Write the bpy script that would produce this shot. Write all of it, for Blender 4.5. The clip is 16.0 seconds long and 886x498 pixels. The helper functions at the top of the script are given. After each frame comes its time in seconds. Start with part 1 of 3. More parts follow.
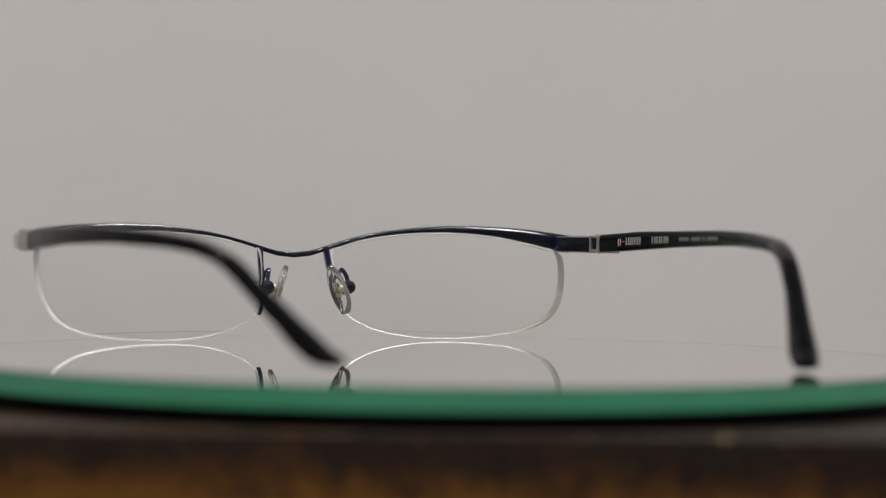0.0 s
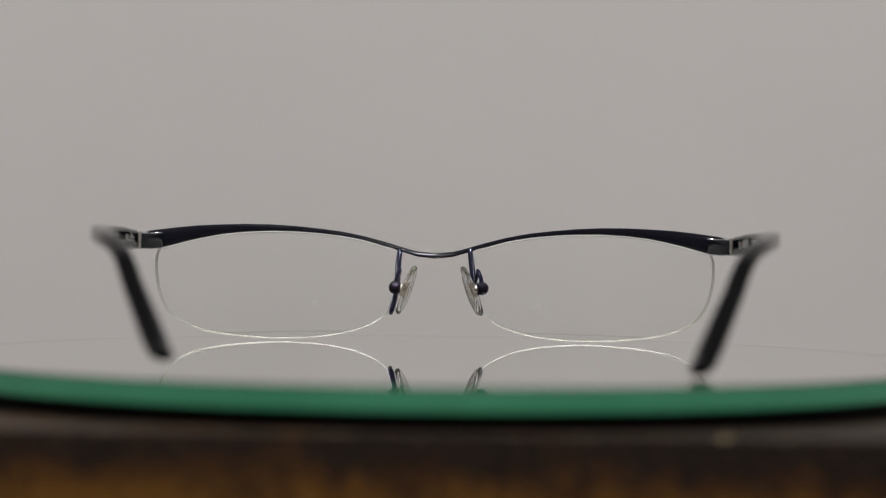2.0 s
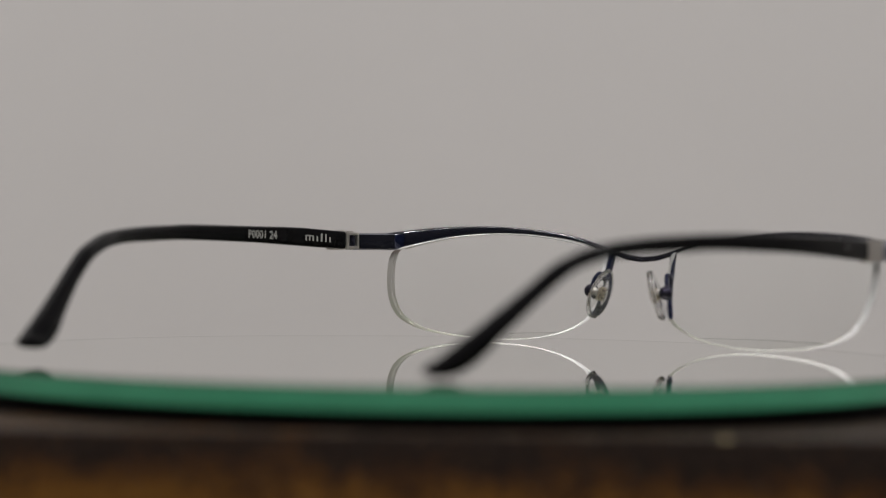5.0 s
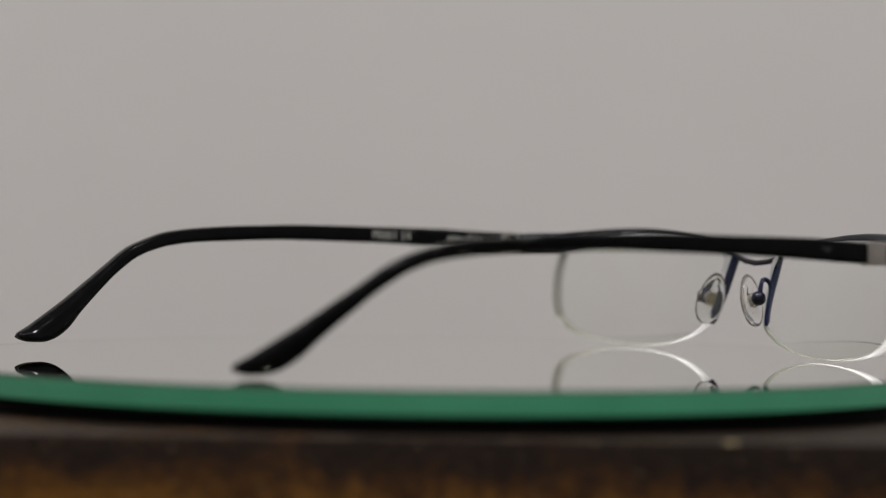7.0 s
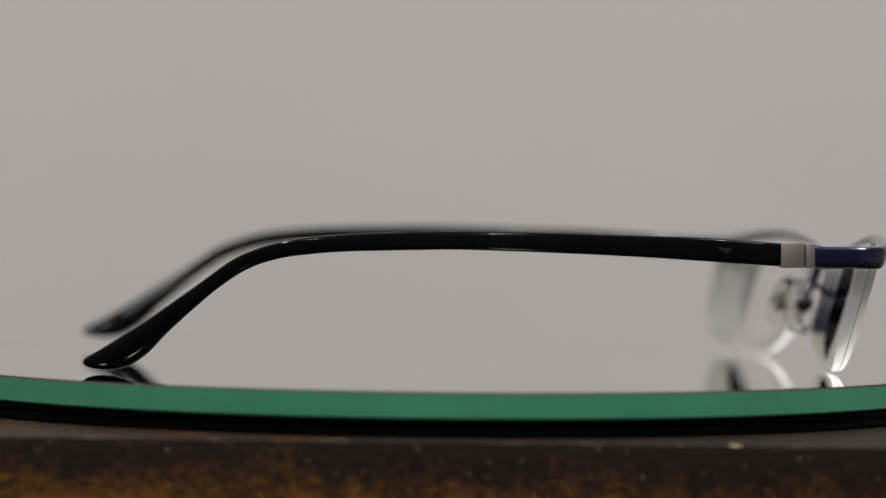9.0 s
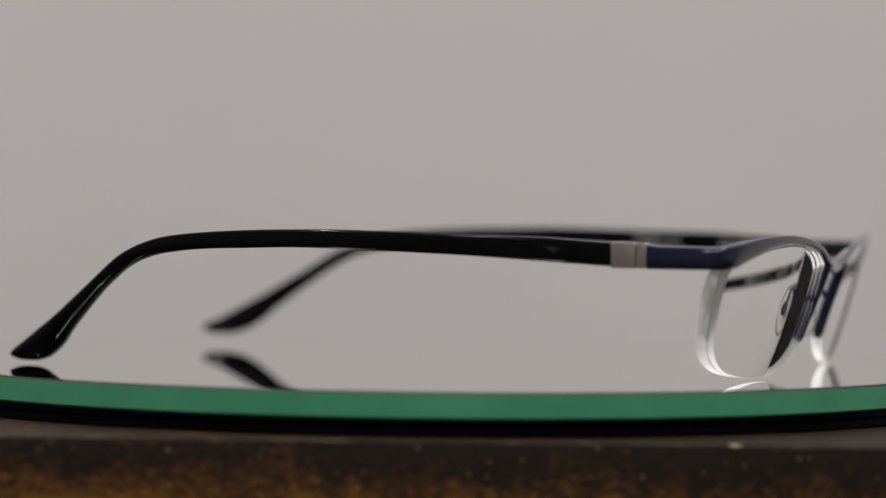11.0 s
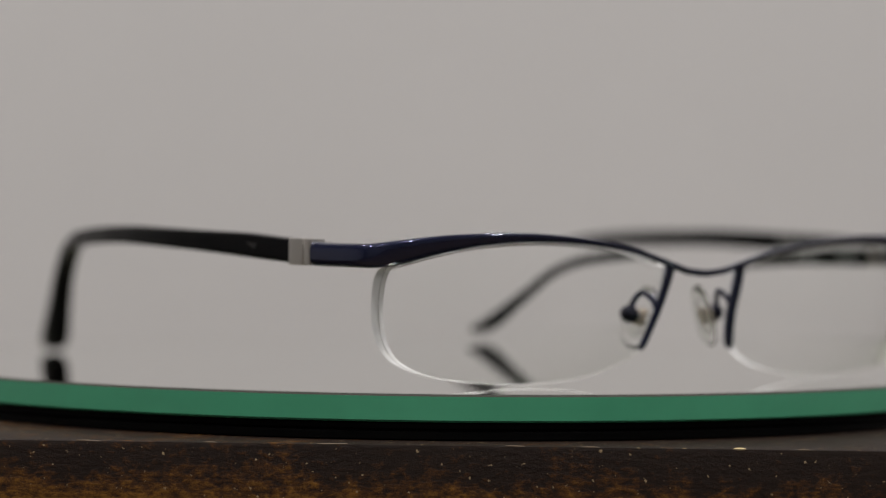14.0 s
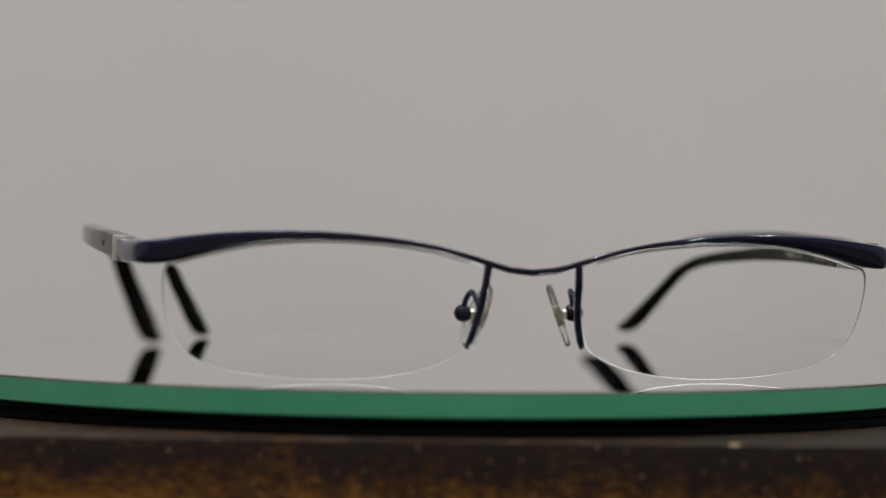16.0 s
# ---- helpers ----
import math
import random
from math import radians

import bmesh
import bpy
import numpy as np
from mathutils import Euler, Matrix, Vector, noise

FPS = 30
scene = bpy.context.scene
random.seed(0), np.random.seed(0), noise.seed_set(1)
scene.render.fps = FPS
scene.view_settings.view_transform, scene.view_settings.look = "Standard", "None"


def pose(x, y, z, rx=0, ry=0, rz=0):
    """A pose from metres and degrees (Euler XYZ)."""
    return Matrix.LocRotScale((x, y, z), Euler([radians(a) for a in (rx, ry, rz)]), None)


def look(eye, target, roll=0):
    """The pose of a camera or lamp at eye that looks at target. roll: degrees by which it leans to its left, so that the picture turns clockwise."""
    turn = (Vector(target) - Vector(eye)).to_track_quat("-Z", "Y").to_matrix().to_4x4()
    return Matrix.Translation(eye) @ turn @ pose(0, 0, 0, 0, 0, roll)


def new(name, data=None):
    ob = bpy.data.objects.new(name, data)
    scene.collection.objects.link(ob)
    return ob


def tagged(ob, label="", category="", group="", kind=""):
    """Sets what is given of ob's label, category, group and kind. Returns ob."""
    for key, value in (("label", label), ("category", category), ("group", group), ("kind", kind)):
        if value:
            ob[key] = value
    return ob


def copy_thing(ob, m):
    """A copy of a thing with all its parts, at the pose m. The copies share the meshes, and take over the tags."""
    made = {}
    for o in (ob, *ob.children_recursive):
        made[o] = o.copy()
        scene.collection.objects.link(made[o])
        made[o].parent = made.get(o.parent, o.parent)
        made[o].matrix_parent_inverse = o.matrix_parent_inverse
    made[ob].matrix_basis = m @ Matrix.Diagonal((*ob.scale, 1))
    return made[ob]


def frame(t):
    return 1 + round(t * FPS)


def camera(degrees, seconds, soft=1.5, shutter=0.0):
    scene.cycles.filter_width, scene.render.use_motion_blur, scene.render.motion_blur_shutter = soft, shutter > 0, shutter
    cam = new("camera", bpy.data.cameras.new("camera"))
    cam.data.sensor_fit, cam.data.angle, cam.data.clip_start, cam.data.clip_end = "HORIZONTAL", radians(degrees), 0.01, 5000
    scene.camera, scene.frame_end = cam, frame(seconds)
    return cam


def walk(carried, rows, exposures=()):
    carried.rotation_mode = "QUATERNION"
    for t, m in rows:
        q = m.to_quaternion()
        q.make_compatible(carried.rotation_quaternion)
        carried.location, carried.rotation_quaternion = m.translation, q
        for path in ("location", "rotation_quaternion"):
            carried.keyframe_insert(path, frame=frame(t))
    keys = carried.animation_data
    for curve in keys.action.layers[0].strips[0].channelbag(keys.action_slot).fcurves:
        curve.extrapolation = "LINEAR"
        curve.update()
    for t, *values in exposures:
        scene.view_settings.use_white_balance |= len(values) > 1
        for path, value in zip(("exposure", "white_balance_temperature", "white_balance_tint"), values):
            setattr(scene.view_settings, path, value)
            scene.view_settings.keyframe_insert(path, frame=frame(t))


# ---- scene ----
# World: z = 0 is the top of the glass turntable plate, its axis is x = y = 0.

# ---------------------------------------------------------------- camera
cam = camera(16.34, 16.0, 1.1)
cam.data.dof.use_dof = True
cam.data.dof.aperture_fstop = 9.5
focus_point = new("focus_point")
cam.data.dof.focus_object = focus_point

AIM = Vector((0.002467, 0.999889, -0.014704))
EYE = Vector((-0.00023, -0.61862, 0.03085))
# seconds and metres by which the camera is nearer to the table
NEARER = [(0.0, 0.0003), (1.5, 0.0003), (3.0, 0.0010), (5.0, 0.0010), (6.0, 0.0012), (6.8, 0.0022), (6.9, 0.0060), (7.0, 0.0110), (7.1, 0.0175),
          (7.5, 0.0185), (8.0, 0.0198), (8.5, 0.0190), (9.0, 0.0186), (10.2, 0.0184), (11.5, 0.0182), (12.0, 0.0190), (12.5, 0.0195),
          (13.0, 0.0222), (13.5, 0.0240), (14.0, 0.0262), (14.5, 0.0265), (15.0, 0.0264), (15.5, 0.0235), (15.8, 0.0225), (16.0, 0.0172)]
# seconds and the depth at which the camera is focused, counted along y
FOCUS = [(0.0, 0.072), (3.5, 0.076), (6.0, 0.082), (6.8, 0.082), (6.9, 0.065), (7.0, 0.014), (7.1, -0.058), (7.5, -0.062), (11.5, -0.056), (12.0, -0.064),
         (12.5, -0.064), (13.0, -0.088), (14.0, -0.104), (15.0, -0.104), (15.5, -0.097), (15.8, -0.090), (16.0, -0.054)]
rows = []
for t, near in NEARER:
    eye = EYE + AIM * near
    rows.append((t, look(eye, eye + AIM, 0.683)))
walk(cam, rows, [(0.0, 0.10), (0.5, 0.07), (1.5, 0.0), (8.0, 0.0), (9.0, 0.03), (10.5, 0.03), (12.5, 0.0), (16.0, 0.0)])

# ---------------------------------------------------------------- world and lights
world = bpy.data.worlds.new("world")
scene.world = world
world.use_nodes = True
world.node_tree.nodes["Background"].inputs[0].default_value = (0.6, 0.6, 0.6, 1)
world.node_tree.nodes["Background"].inputs[1].default_value = 0.02
scene.view_settings.exposure = 0.0

ROOM_X, ROOM_BACK, ROOM_FRONT, FLOOR_Z, CEIL_Z = 3.0, 0.95, -3.2, -0.79, 1.65
LAMP_POWER = 10.5
# the first two are added to light the wall; reflections suggest the others
LAMPS = [(-0.80, 0.10), (0.85, 0.10), (0.10, -2.25), (-0.62, -0.62), (0.08, -0.78), (0.70, -0.58)]
for lx, ly in LAMPS:
    light = bpy.data.lights.new("downlight", "AREA")
    light.shape, light.size, light.energy, light.color = "DISK", 0.05 if ly < -2 else 0.11, LAMP_POWER, (1.0, 0.970, 0.965)
    new("downlight", light).matrix_world = pose(lx, ly, CEIL_Z - 0.035)


# ---------------------------------------------------------------- materials
def material(name, color, rough=0.5, metal=0.0, **more):
    m = bpy.data.materials.new(name)
    m.use_nodes = True
    b = m.node_tree.nodes["Principled BSDF"]
    b.inputs["Base Color"].default_value = (*color, 1)
    b.inputs["Roughness"].default_value = rough
    b.inputs["Metallic"].default_value = metal
    for key, value in more.items():
        b.inputs[key.replace("_", " ")].default_value = value
    return m


def noise_node(m, scale, detail=4, rough=0.55, stretch=(1, 1, 1)):
    n = m.node_tree.nodes
    coord, mapping, tex = n.new("ShaderNodeTexCoord"), n.new("ShaderNodeMapping"), n.new("ShaderNodeTexNoise")
    mapping.inputs["Scale"].default_value = stretch
    tex.inputs["Scale"].default_value, tex.inputs["Detail"].default_value = scale, detail
    tex.inputs["Roughness"].default_value = rough
    m.node_tree.links.new(coord.outputs["Object"], mapping.inputs["Vector"])
    m.node_tree.links.new(mapping.outputs["Vector"], tex.inputs["Vector"])
    return tex


def ramp_node(m, source, stops):
    r = m.node_tree.nodes.new("ShaderNodeValToRGB")
    while len(r.color_ramp.elements) < len(stops):
        r.color_ramp.elements.new(0.5)
    for e, (at, color) in zip(r.color_ramp.elements, stops):
        e.position, e.color = at, (*color, 1) if len(color) == 3 else color
    m.node_tree.links.new(source, r.inputs[0])
    return r


def bump(m, source, strength, distance):
    n = m.node_tree.nodes.new("ShaderNodeBump")
    n.inputs["Strength"].default_value, n.inputs["Distance"].default_value = strength, distance
    m.node_tree.links.new(source, n.inputs["Height"])
    m.node_tree.links.new(n.outputs[0], m.node_tree.nodes["Principled BSDF"].inputs["Normal"])


def mottled(name, color, spread, scale, rough, bump_by=0.0, rough_spread=0.1, metal=0.0, stretch=(1, 1, 1), **more):
    """A surface whose colour and gloss wander round a mean."""
    m = material(name, color, rough, metal, **more)
    tex = noise_node(m, scale, 6, 0.6, stretch)
    b = m.node_tree.nodes["Principled BSDF"]
    low, high = [tuple(max(0, c * (1 + s * spread)) for c in color) for s in (-1, 1)]
    m.node_tree.links.new(ramp_node(m, tex.outputs[0], [(0.3, low), (0.7, high)]).outputs[0], b.inputs["Base Color"])
    g = [(0.3, (max(rough - rough_spread, 0.0),) * 3), (0.7, (rough + rough_spread,) * 3)]
    m.node_tree.links.new(ramp_node(m, tex.outputs[0], g).outputs[0], b.inputs["Roughness"])
    if bump_by:
        bump(m, tex.outputs[0], 0.3, bump_by)
    return m


PAINT = mottled("wall_paint", (0.60, 0.595, 0.585), 0.03, 3.0, 0.8, 0.0006)
CEILING = mottled("ceiling_paint", (0.6, 0.59, 0.57), 0.03, 4.0, 0.85)
# unseen south wall: grey darkened so the metal mirrors a dim room
DIM_WALL = mottled("dim_wall_tone", (0.30, 0.295, 0.29), 0.05, 3.0, 0.8, 0.0006)
FLOOR = mottled("floor_boards", (0.16, 0.11, 0.075), 0.35, 6.0, 0.45, 0.0008, stretch=(1, 9, 1))
NAVY = mottled("navy_lacquered_metal", (0.013, 0.018, 0.052), 0.06, 900.0, 0.09, 0.0, 0.02, 0.5, Specular_IOR_Level=0.5, Coat_Weight=0.6, Coat_Roughness=0.02)
NAVY_INNER = mottled("black_inner_lacquer", (0.007, 0.008, 0.014), 0.12, 900.0, 0.10, 0.0, 0.03, 0.3, Specular_IOR_Level=0.5)
BLACK = mottled("black_acetate", (0.004, 0.004, 0.0045), 0.2, 400.0, 0.10, 0.0, 0.03, 0.0, Specular_IOR_Level=0.085)
SILVER = mottled("brushed_silver", (0.60, 0.58, 0.55), 0.03, 4000.0, 0.38, 0.0, 0.03, 1.0, (1, 1, 6))
STEEL = mottled("dark_steel", (0.035, 0.035, 0.055), 0.2, 900.0, 0.12, 0.0, 0.04, 0.8)
PRINT = material("grey_print", (0.34, 0.34, 0.33), 0.6)
FAINT = material("faint_print", (0.015, 0.015, 0.015), 0.4)
DULL_PRINT = material("dull_print", (0.13, 0.13, 0.125), 0.6)
RED = material("red_print", (0.45, 0.05, 0.03), 0.6)


def lens_material(name, rough, tint, white=0.0):
    """Coated lens glass: it refracts, and its coating keeps but little gloss."""
    m = bpy.data.materials.new(name)
    m.use_nodes = True
    n, l = m.node_tree.nodes, m.node_tree.links
    n.remove(n["Principled BSDF"])
    fresnel, refract, gloss, mix = (n.new("ShaderNode" + k) for k in ("Fresnel", "BsdfRefraction", "BsdfGlossy", "MixShader"))
    fresnel.inputs["IOR"].default_value = refract.inputs["IOR"].default_value = 1.62
    refract.inputs["Roughness"].default_value = gloss.inputs["Roughness"].default_value = rough
    refract.inputs["Color"].default_value = (0.996, 0.997, 0.996, 1)
    colour = ramp_node(m, fresnel.outputs[0], [(0.0, tint), (0.08, tint), (0.15, (1, 1, 1))])
    l.new(colour.outputs[0], gloss.inputs["Color"])
    weak = ramp_node(m, fresnel.outputs[0], [(0.0, (0, 0, 0)), (0.056, (0.008, 0.008, 0.008)), (0.3, (0.04, 0.04, 0.04)), (0.6, (0.12, 0.12, 0.12)), (0.97, (0.3, 0.3, 0.3)), (1.0, (1, 1, 1))])
    l.new(weak.outputs[0], mix.inputs[0])
    l.new(refract.outputs[0], mix.inputs[1])
    l.new(gloss.outputs[0], mix.inputs[2])
    last = mix
    # white mixed in stands for light caught inside the polished edge
    if white:
        ground, over = n.new("ShaderNodeBsdfTranslucent"), n.new("ShaderNodeMixShader")
        ground.inputs[0].default_value = (0.95, 0.95, 0.94, 1)
        over.inputs[0].default_value = white
        l.new(mix.outputs[0], over.inputs[1])
        l.new(ground.outputs[0], over.inputs[2])
        last = over
    l.new(last.outputs[0], n["Material Output"].inputs[0])
    return m


LENS = lens_material("coated_lens", 0.0, (0.32, 1.0, 0.62))
LENS_EDGE = lens_material("whitened_polished_edge", 0.04, (1.0, 1.0, 1.0), 0.64)
CORD = material("nylon_cord", (0.82, 0.82, 0.81), 0.2, 0.0, Transmission_Weight=0.8, IOR=1.5)
LINER = material("white_liner", (0.74, 0.74, 0.73), 0.12, 0.0, Transmission_Weight=0.35, IOR=1.5)
SILICONE = material("clear_silicone", (0.98, 0.98, 0.97), 0.03, 0.0, Transmission_Weight=0.96, IOR=1.5)
bump(SILICONE, noise_node(SILICONE, 600.0, 2, 0.5).outputs[0], 0.16, 0.0004)
INSERT = mottled("pad_insert", (0.62, 0.55, 0.45), 0.12, 1500.0, 0.28, 0.0, 0.06, 0.75)
GLASS_TOP = material("mirror_glass_top", (0.29, 0.305, 0.215), 0.0, 1.0, IOR=1.52, Coat_Weight=1.0, Coat_IOR=1.52, Coat_Roughness=0.0)
GLASS_EDGE = mottled("green_glass_edge", (0.066, 0.325, 0.180), 0.08, 60.0, 0.22, 0.0, 0.05)
GLASS_CHAMFER = mottled("ground_glass_chamfer", (0.040, 0.042, 0.034), 0.15, 300.0, 0.6, 0.0, 0.08, Specular_IOR_Level=0.12)
# the plate is opaque; this darker tone paints the refraction along its rim
RIM_REFRACTION = material("painted_rim_refraction", (0.17, 0.19, 0.14), 0.05, 1.0)
BASE_BLACK = mottled("black_plastic", (0.002, 0.002, 0.002), 0.2, 300.0, 0.4, 0.0, 0.08, Specular_IOR_Level=0.06)
LAMP_RING = material("white_lamp_ring", (0.8, 0.8, 0.78), 0.4)
LAMP_GLOW = material("lamp_diffuser", (1, 1, 1), 0.5, 0.0, Emission_Color=(1.0, 0.970, 0.965, 1), Emission_Strength=10.0)


def wood_material():
    """Dark varnished wood, its varnish worn into golden patches."""
    m = material("dark_varnished_wood", (0.05, 0.03, 0.02), 0.5, Specular_IOR_Level=0.14)
    n, l = m.node_tree.nodes, m.node_tree.links
    b = n["Principled BSDF"]
    broad = noise_node(m, 120.0, 4, 0.6)
    patches = noise_node(m, 620.0, 8, 0.75, (0.8, 1, 1.4))
    # darker along the upper edge, more golden further down
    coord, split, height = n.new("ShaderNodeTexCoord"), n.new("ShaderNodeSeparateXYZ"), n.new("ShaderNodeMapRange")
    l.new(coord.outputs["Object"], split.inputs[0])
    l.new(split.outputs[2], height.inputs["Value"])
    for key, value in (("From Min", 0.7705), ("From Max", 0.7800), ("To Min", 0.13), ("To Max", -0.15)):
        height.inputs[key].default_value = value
    def summed(first, second, factor):
        node = n.new("ShaderNodeMath")
        node.operation = "MULTIPLY_ADD"
        l.new(first, node.inputs[0])
        node.inputs[1].default_value = factor
        l.new(second, node.inputs[2])
        return node.outputs[0]
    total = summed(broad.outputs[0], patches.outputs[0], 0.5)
    # and less golden towards one end
    side = n.new("ShaderNodeMapRange")
    l.new(split.outputs[0], side.inputs["Value"])
    for key, value in (("From Min", -0.05), ("From Max", 0.08), ("To Min", 0.02), ("To Max", -0.07)):
        side.inputs[key].default_value = value
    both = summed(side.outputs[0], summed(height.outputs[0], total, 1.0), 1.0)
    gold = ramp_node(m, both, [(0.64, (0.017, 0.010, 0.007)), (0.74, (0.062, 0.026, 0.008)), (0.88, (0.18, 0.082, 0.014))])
    grain = noise_node(m, 260.0, 5, 0.6, (1, 6, 6))
    streak = ramp_node(m, grain.outputs[0], [(0.38, (0.4, 0.4, 0.4)), (0.62, (1, 1, 1))])
    mix = n.new("ShaderNodeMix")
    mix.data_type, mix.blend_type = "RGBA", "MULTIPLY"
    mix.inputs[0].default_value = 0.6
    l.new(gold.outputs[0], mix.inputs[6])
    l.new(streak.outputs[0], mix.inputs[7])
    specks = noise_node(m, 900.0, 3, 0.5)
    speck = ramp_node(m, specks.outputs[0], [(0.665, (0, 0, 0)), (0.72, (1, 1, 1))])
    mix2 = n.new("ShaderNodeMix")
    mix2.data_type = "RGBA"
    l.new(speck.outputs[0], mix2.inputs[0])
    l.new(mix.outputs[2], mix2.inputs[6])
    mix2.inputs[7].default_value = (0.30, 0.22, 0.12, 1)
    l.new(mix2.outputs[2], b.inputs["Base Color"])
    bump(m, patches.outputs[0], 0.5, 0.0006)
    return m


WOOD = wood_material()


# ---------------------------------------------------------------- mesh helpers
def finish(bm, sharp=35):
    bmesh.ops.recalc_face_normals(bm, faces=bm.faces)
    for f in bm.faces:
        f.smooth = True
    for e in bm.edges:
        if len(e.link_faces) == 2 and e.calc_face_angle(0) > radians(sharp):
            e.smooth = False
    return bm


def part(name, bm, mats, parent=None, label=""):
    data = bpy.data.meshes.new(name)
    bm.to_mesh(data)
    bm.free()
    for m in mats if isinstance(mats, (list, tuple)) else [mats]:
        data.materials.append(m)
    ob = new(name, data)
    ob.parent = parent
    if label:
        ob["label"] = label
    return ob


def box(size, at=(0, 0, 0), bevel=0.0, bm=None):
    bm = bm or bmesh.new()
    made = bmesh.ops.create_cube(bm, size=1, matrix=Matrix.Translation(at) @ Matrix.Diagonal((*size, 1)))["verts"]
    if bevel:
        edges = list({e for v in made for e in v.link_edges})
        bmesh.ops.bevel(bm, geom=edges, offset=bevel, segments=2, affect="EDGES", profile=0.6)
    return bm


def loft(rings, bm=None, cap=True):
    """Skin a row of closed rings of equal length."""
    bm = bm or bmesh.new()
    made = [[bm.verts.new(p) for p in ring] for ring in rings]
    for a, b in zip(made, made[1:]):
        for i in range(len(a)):
            j = (i + 1) % len(a)
            bm.faces.new((a[i], a[j], b[j], b[i]))
    if cap:
        bm.faces.new(made[0][::-1])
        bm.faces.new(made[-1])
    return bm


def superellipse(n, power):
    pts = []
    for i in range(n):
        a = 2 * math.pi * (i + 0.5) / n
        c, s = math.cos(a), math.sin(a)
        pts.append((math.copysign(abs(c) ** (2 / power), c), math.copysign(abs(s) ** (2 / power), s)))
    return pts


def smooth_path(points, steps, closed=False):
    """Catmull-Rom through points of any dimension."""
    pts = [Vector(p) for p in points]
    n = len(pts)
    out = []
    for i in range(n if closed else n - 1):
        if closed:
            a, b, c, d = (pts[(i + k) % n] for k in (-1, 0, 1, 2))
        else:
            a, b, c, d = pts[max(i - 1, 0)], pts[i], pts[i + 1], pts[min(i + 2, n - 1)]
        for k in range(steps):
            u = k / steps
            out.append(0.5 * (2 * b + (c - a) * u + (2 * a - 5 * b + 4 * c - d) * u * u + (3 * b - a - 3 * c + d) * u ** 3))
    if not closed:
        out.append(pts[-1])
    return out


def tube(path, radius, sides=10, closed=False, bm=None, flat=1.0):
    """A round wire along a path; radius a number or one for each point."""
    path = [Vector(p) for p in path]
    rings = []
    n = len(path)
    side = None
    for i, p in enumerate(path):
        along = (path[(i + 1) % n] - path[i - 1]) if closed else (path[min(i + 1, n - 1)] - path[max(i - 1, 0)])
        along.normalize()
        if side is None:
            side = along.orthogonal().normalized()
        side = (side - along * side.dot(along)).normalized()
        up = along.cross(side)
        r = radius[i] if isinstance(radius, (list, tuple)) else radius
        rings.append([p + (side * math.cos(2 * math.pi * k / sides) + up * flat * math.sin(2 * math.pi * k / sides)) * r for k in range(sides)])
    if closed:
        bm = bm or bmesh.new()
        made = [[bm.verts.new(q) for q in ring] for ring in rings]
        for i in range(n):
            a, b = made[i], made[(i + 1) % n]
            for k in range(sides):
                bm.faces.new((a[k], a[(k + 1) % sides], b[(k + 1) % sides], b[k]))
        return bm
    return loft(rings, bm)


def ball(radius, at, bm=None, stretch=(1, 1, 1), seg=16):
    bm = bm or bmesh.new()
    bmesh.ops.create_uvsphere(bm, u_segments=seg, v_segments=seg // 2 + 2, radius=radius, matrix=Matrix.Translation(at) @ Matrix.Diagonal((*stretch, 1)))
    return bm


def lathe(profile, sides=192):
    """Turn a profile of (radius, z) round the z axis; a radius of 0 closes it."""
    bm = bmesh.new()
    rings = []
    for r, z in profile:
        if r == 0:
            rings.append([bm.verts.new((0, 0, z))])
        else:
            rings.append([bm.verts.new((r * math.cos(2 * math.pi * k / sides), r * math.sin(2 * math.pi * k / sides), z)) for k in range(sides)])
    for a, b in zip(rings, rings[1:]):
        for k in range(sides):
            j = (k + 1) % sides
            quad = [a[k % len(a)], a[j % len(a)], b[j % len(b)], b[k % len(b)]]
            quad = [v for i, v in enumerate(quad) if v not in quad[:i]]
            bm.faces.new(quad)
    return bm


def between(x, table):
    return float(np.interp(x, [r[0] for r in table], [r[1] for r in table]))


# ---------------------------------------------------------------- the room
def wall(name, size, at, mat, label):
    ob = part(name, finish(box(size, at)), mat)
    return tagged(ob, label, "wall", kind="structure")


def build_room():
    depth, mid_y = ROOM_BACK - ROOM_FRONT, (ROOM_BACK + ROOM_FRONT) / 2
    high, mid_z = CEIL_Z - FLOOR_Z, (CEIL_Z + FLOOR_Z) / 2
    wall("wall_north", (2 * ROOM_X, 0.1, high), (0, ROOM_BACK + 0.05, mid_z), PAINT, "plain warm grey painted wall behind the table")
    wall("wall_south", (2 * ROOM_X, 0.1, high), (0, ROOM_FRONT - 0.05, mid_z), DIM_WALL, "unseen wall, its grey darkened to stand for a dim room end")
    wall("wall_west", (0.1, depth + 0.2, high), (-ROOM_X - 0.05, mid_y, mid_z), PAINT, "plain grey painted side wall")
    wall("wall_east", (0.1, depth + 0.2, high), (ROOM_X + 0.05, mid_y, mid_z), PAINT, "plain grey painted side wall")
    f = part("floor", finish(box((2 * ROOM_X + 0.2, depth + 0.2, 0.1), (0, mid_y, FLOOR_Z - 0.05))), FLOOR)
    tagged(f, "brown wooden floor", "floor", kind="structure")
    c = part("ceiling", finish(box((2 * ROOM_X + 0.2, depth + 0.2, 0.1), (0, mid_y, CEIL_Z + 0.05))), CEILING)
    tagged(c, "plain off-white painted ceiling", "ceiling", kind="structure")


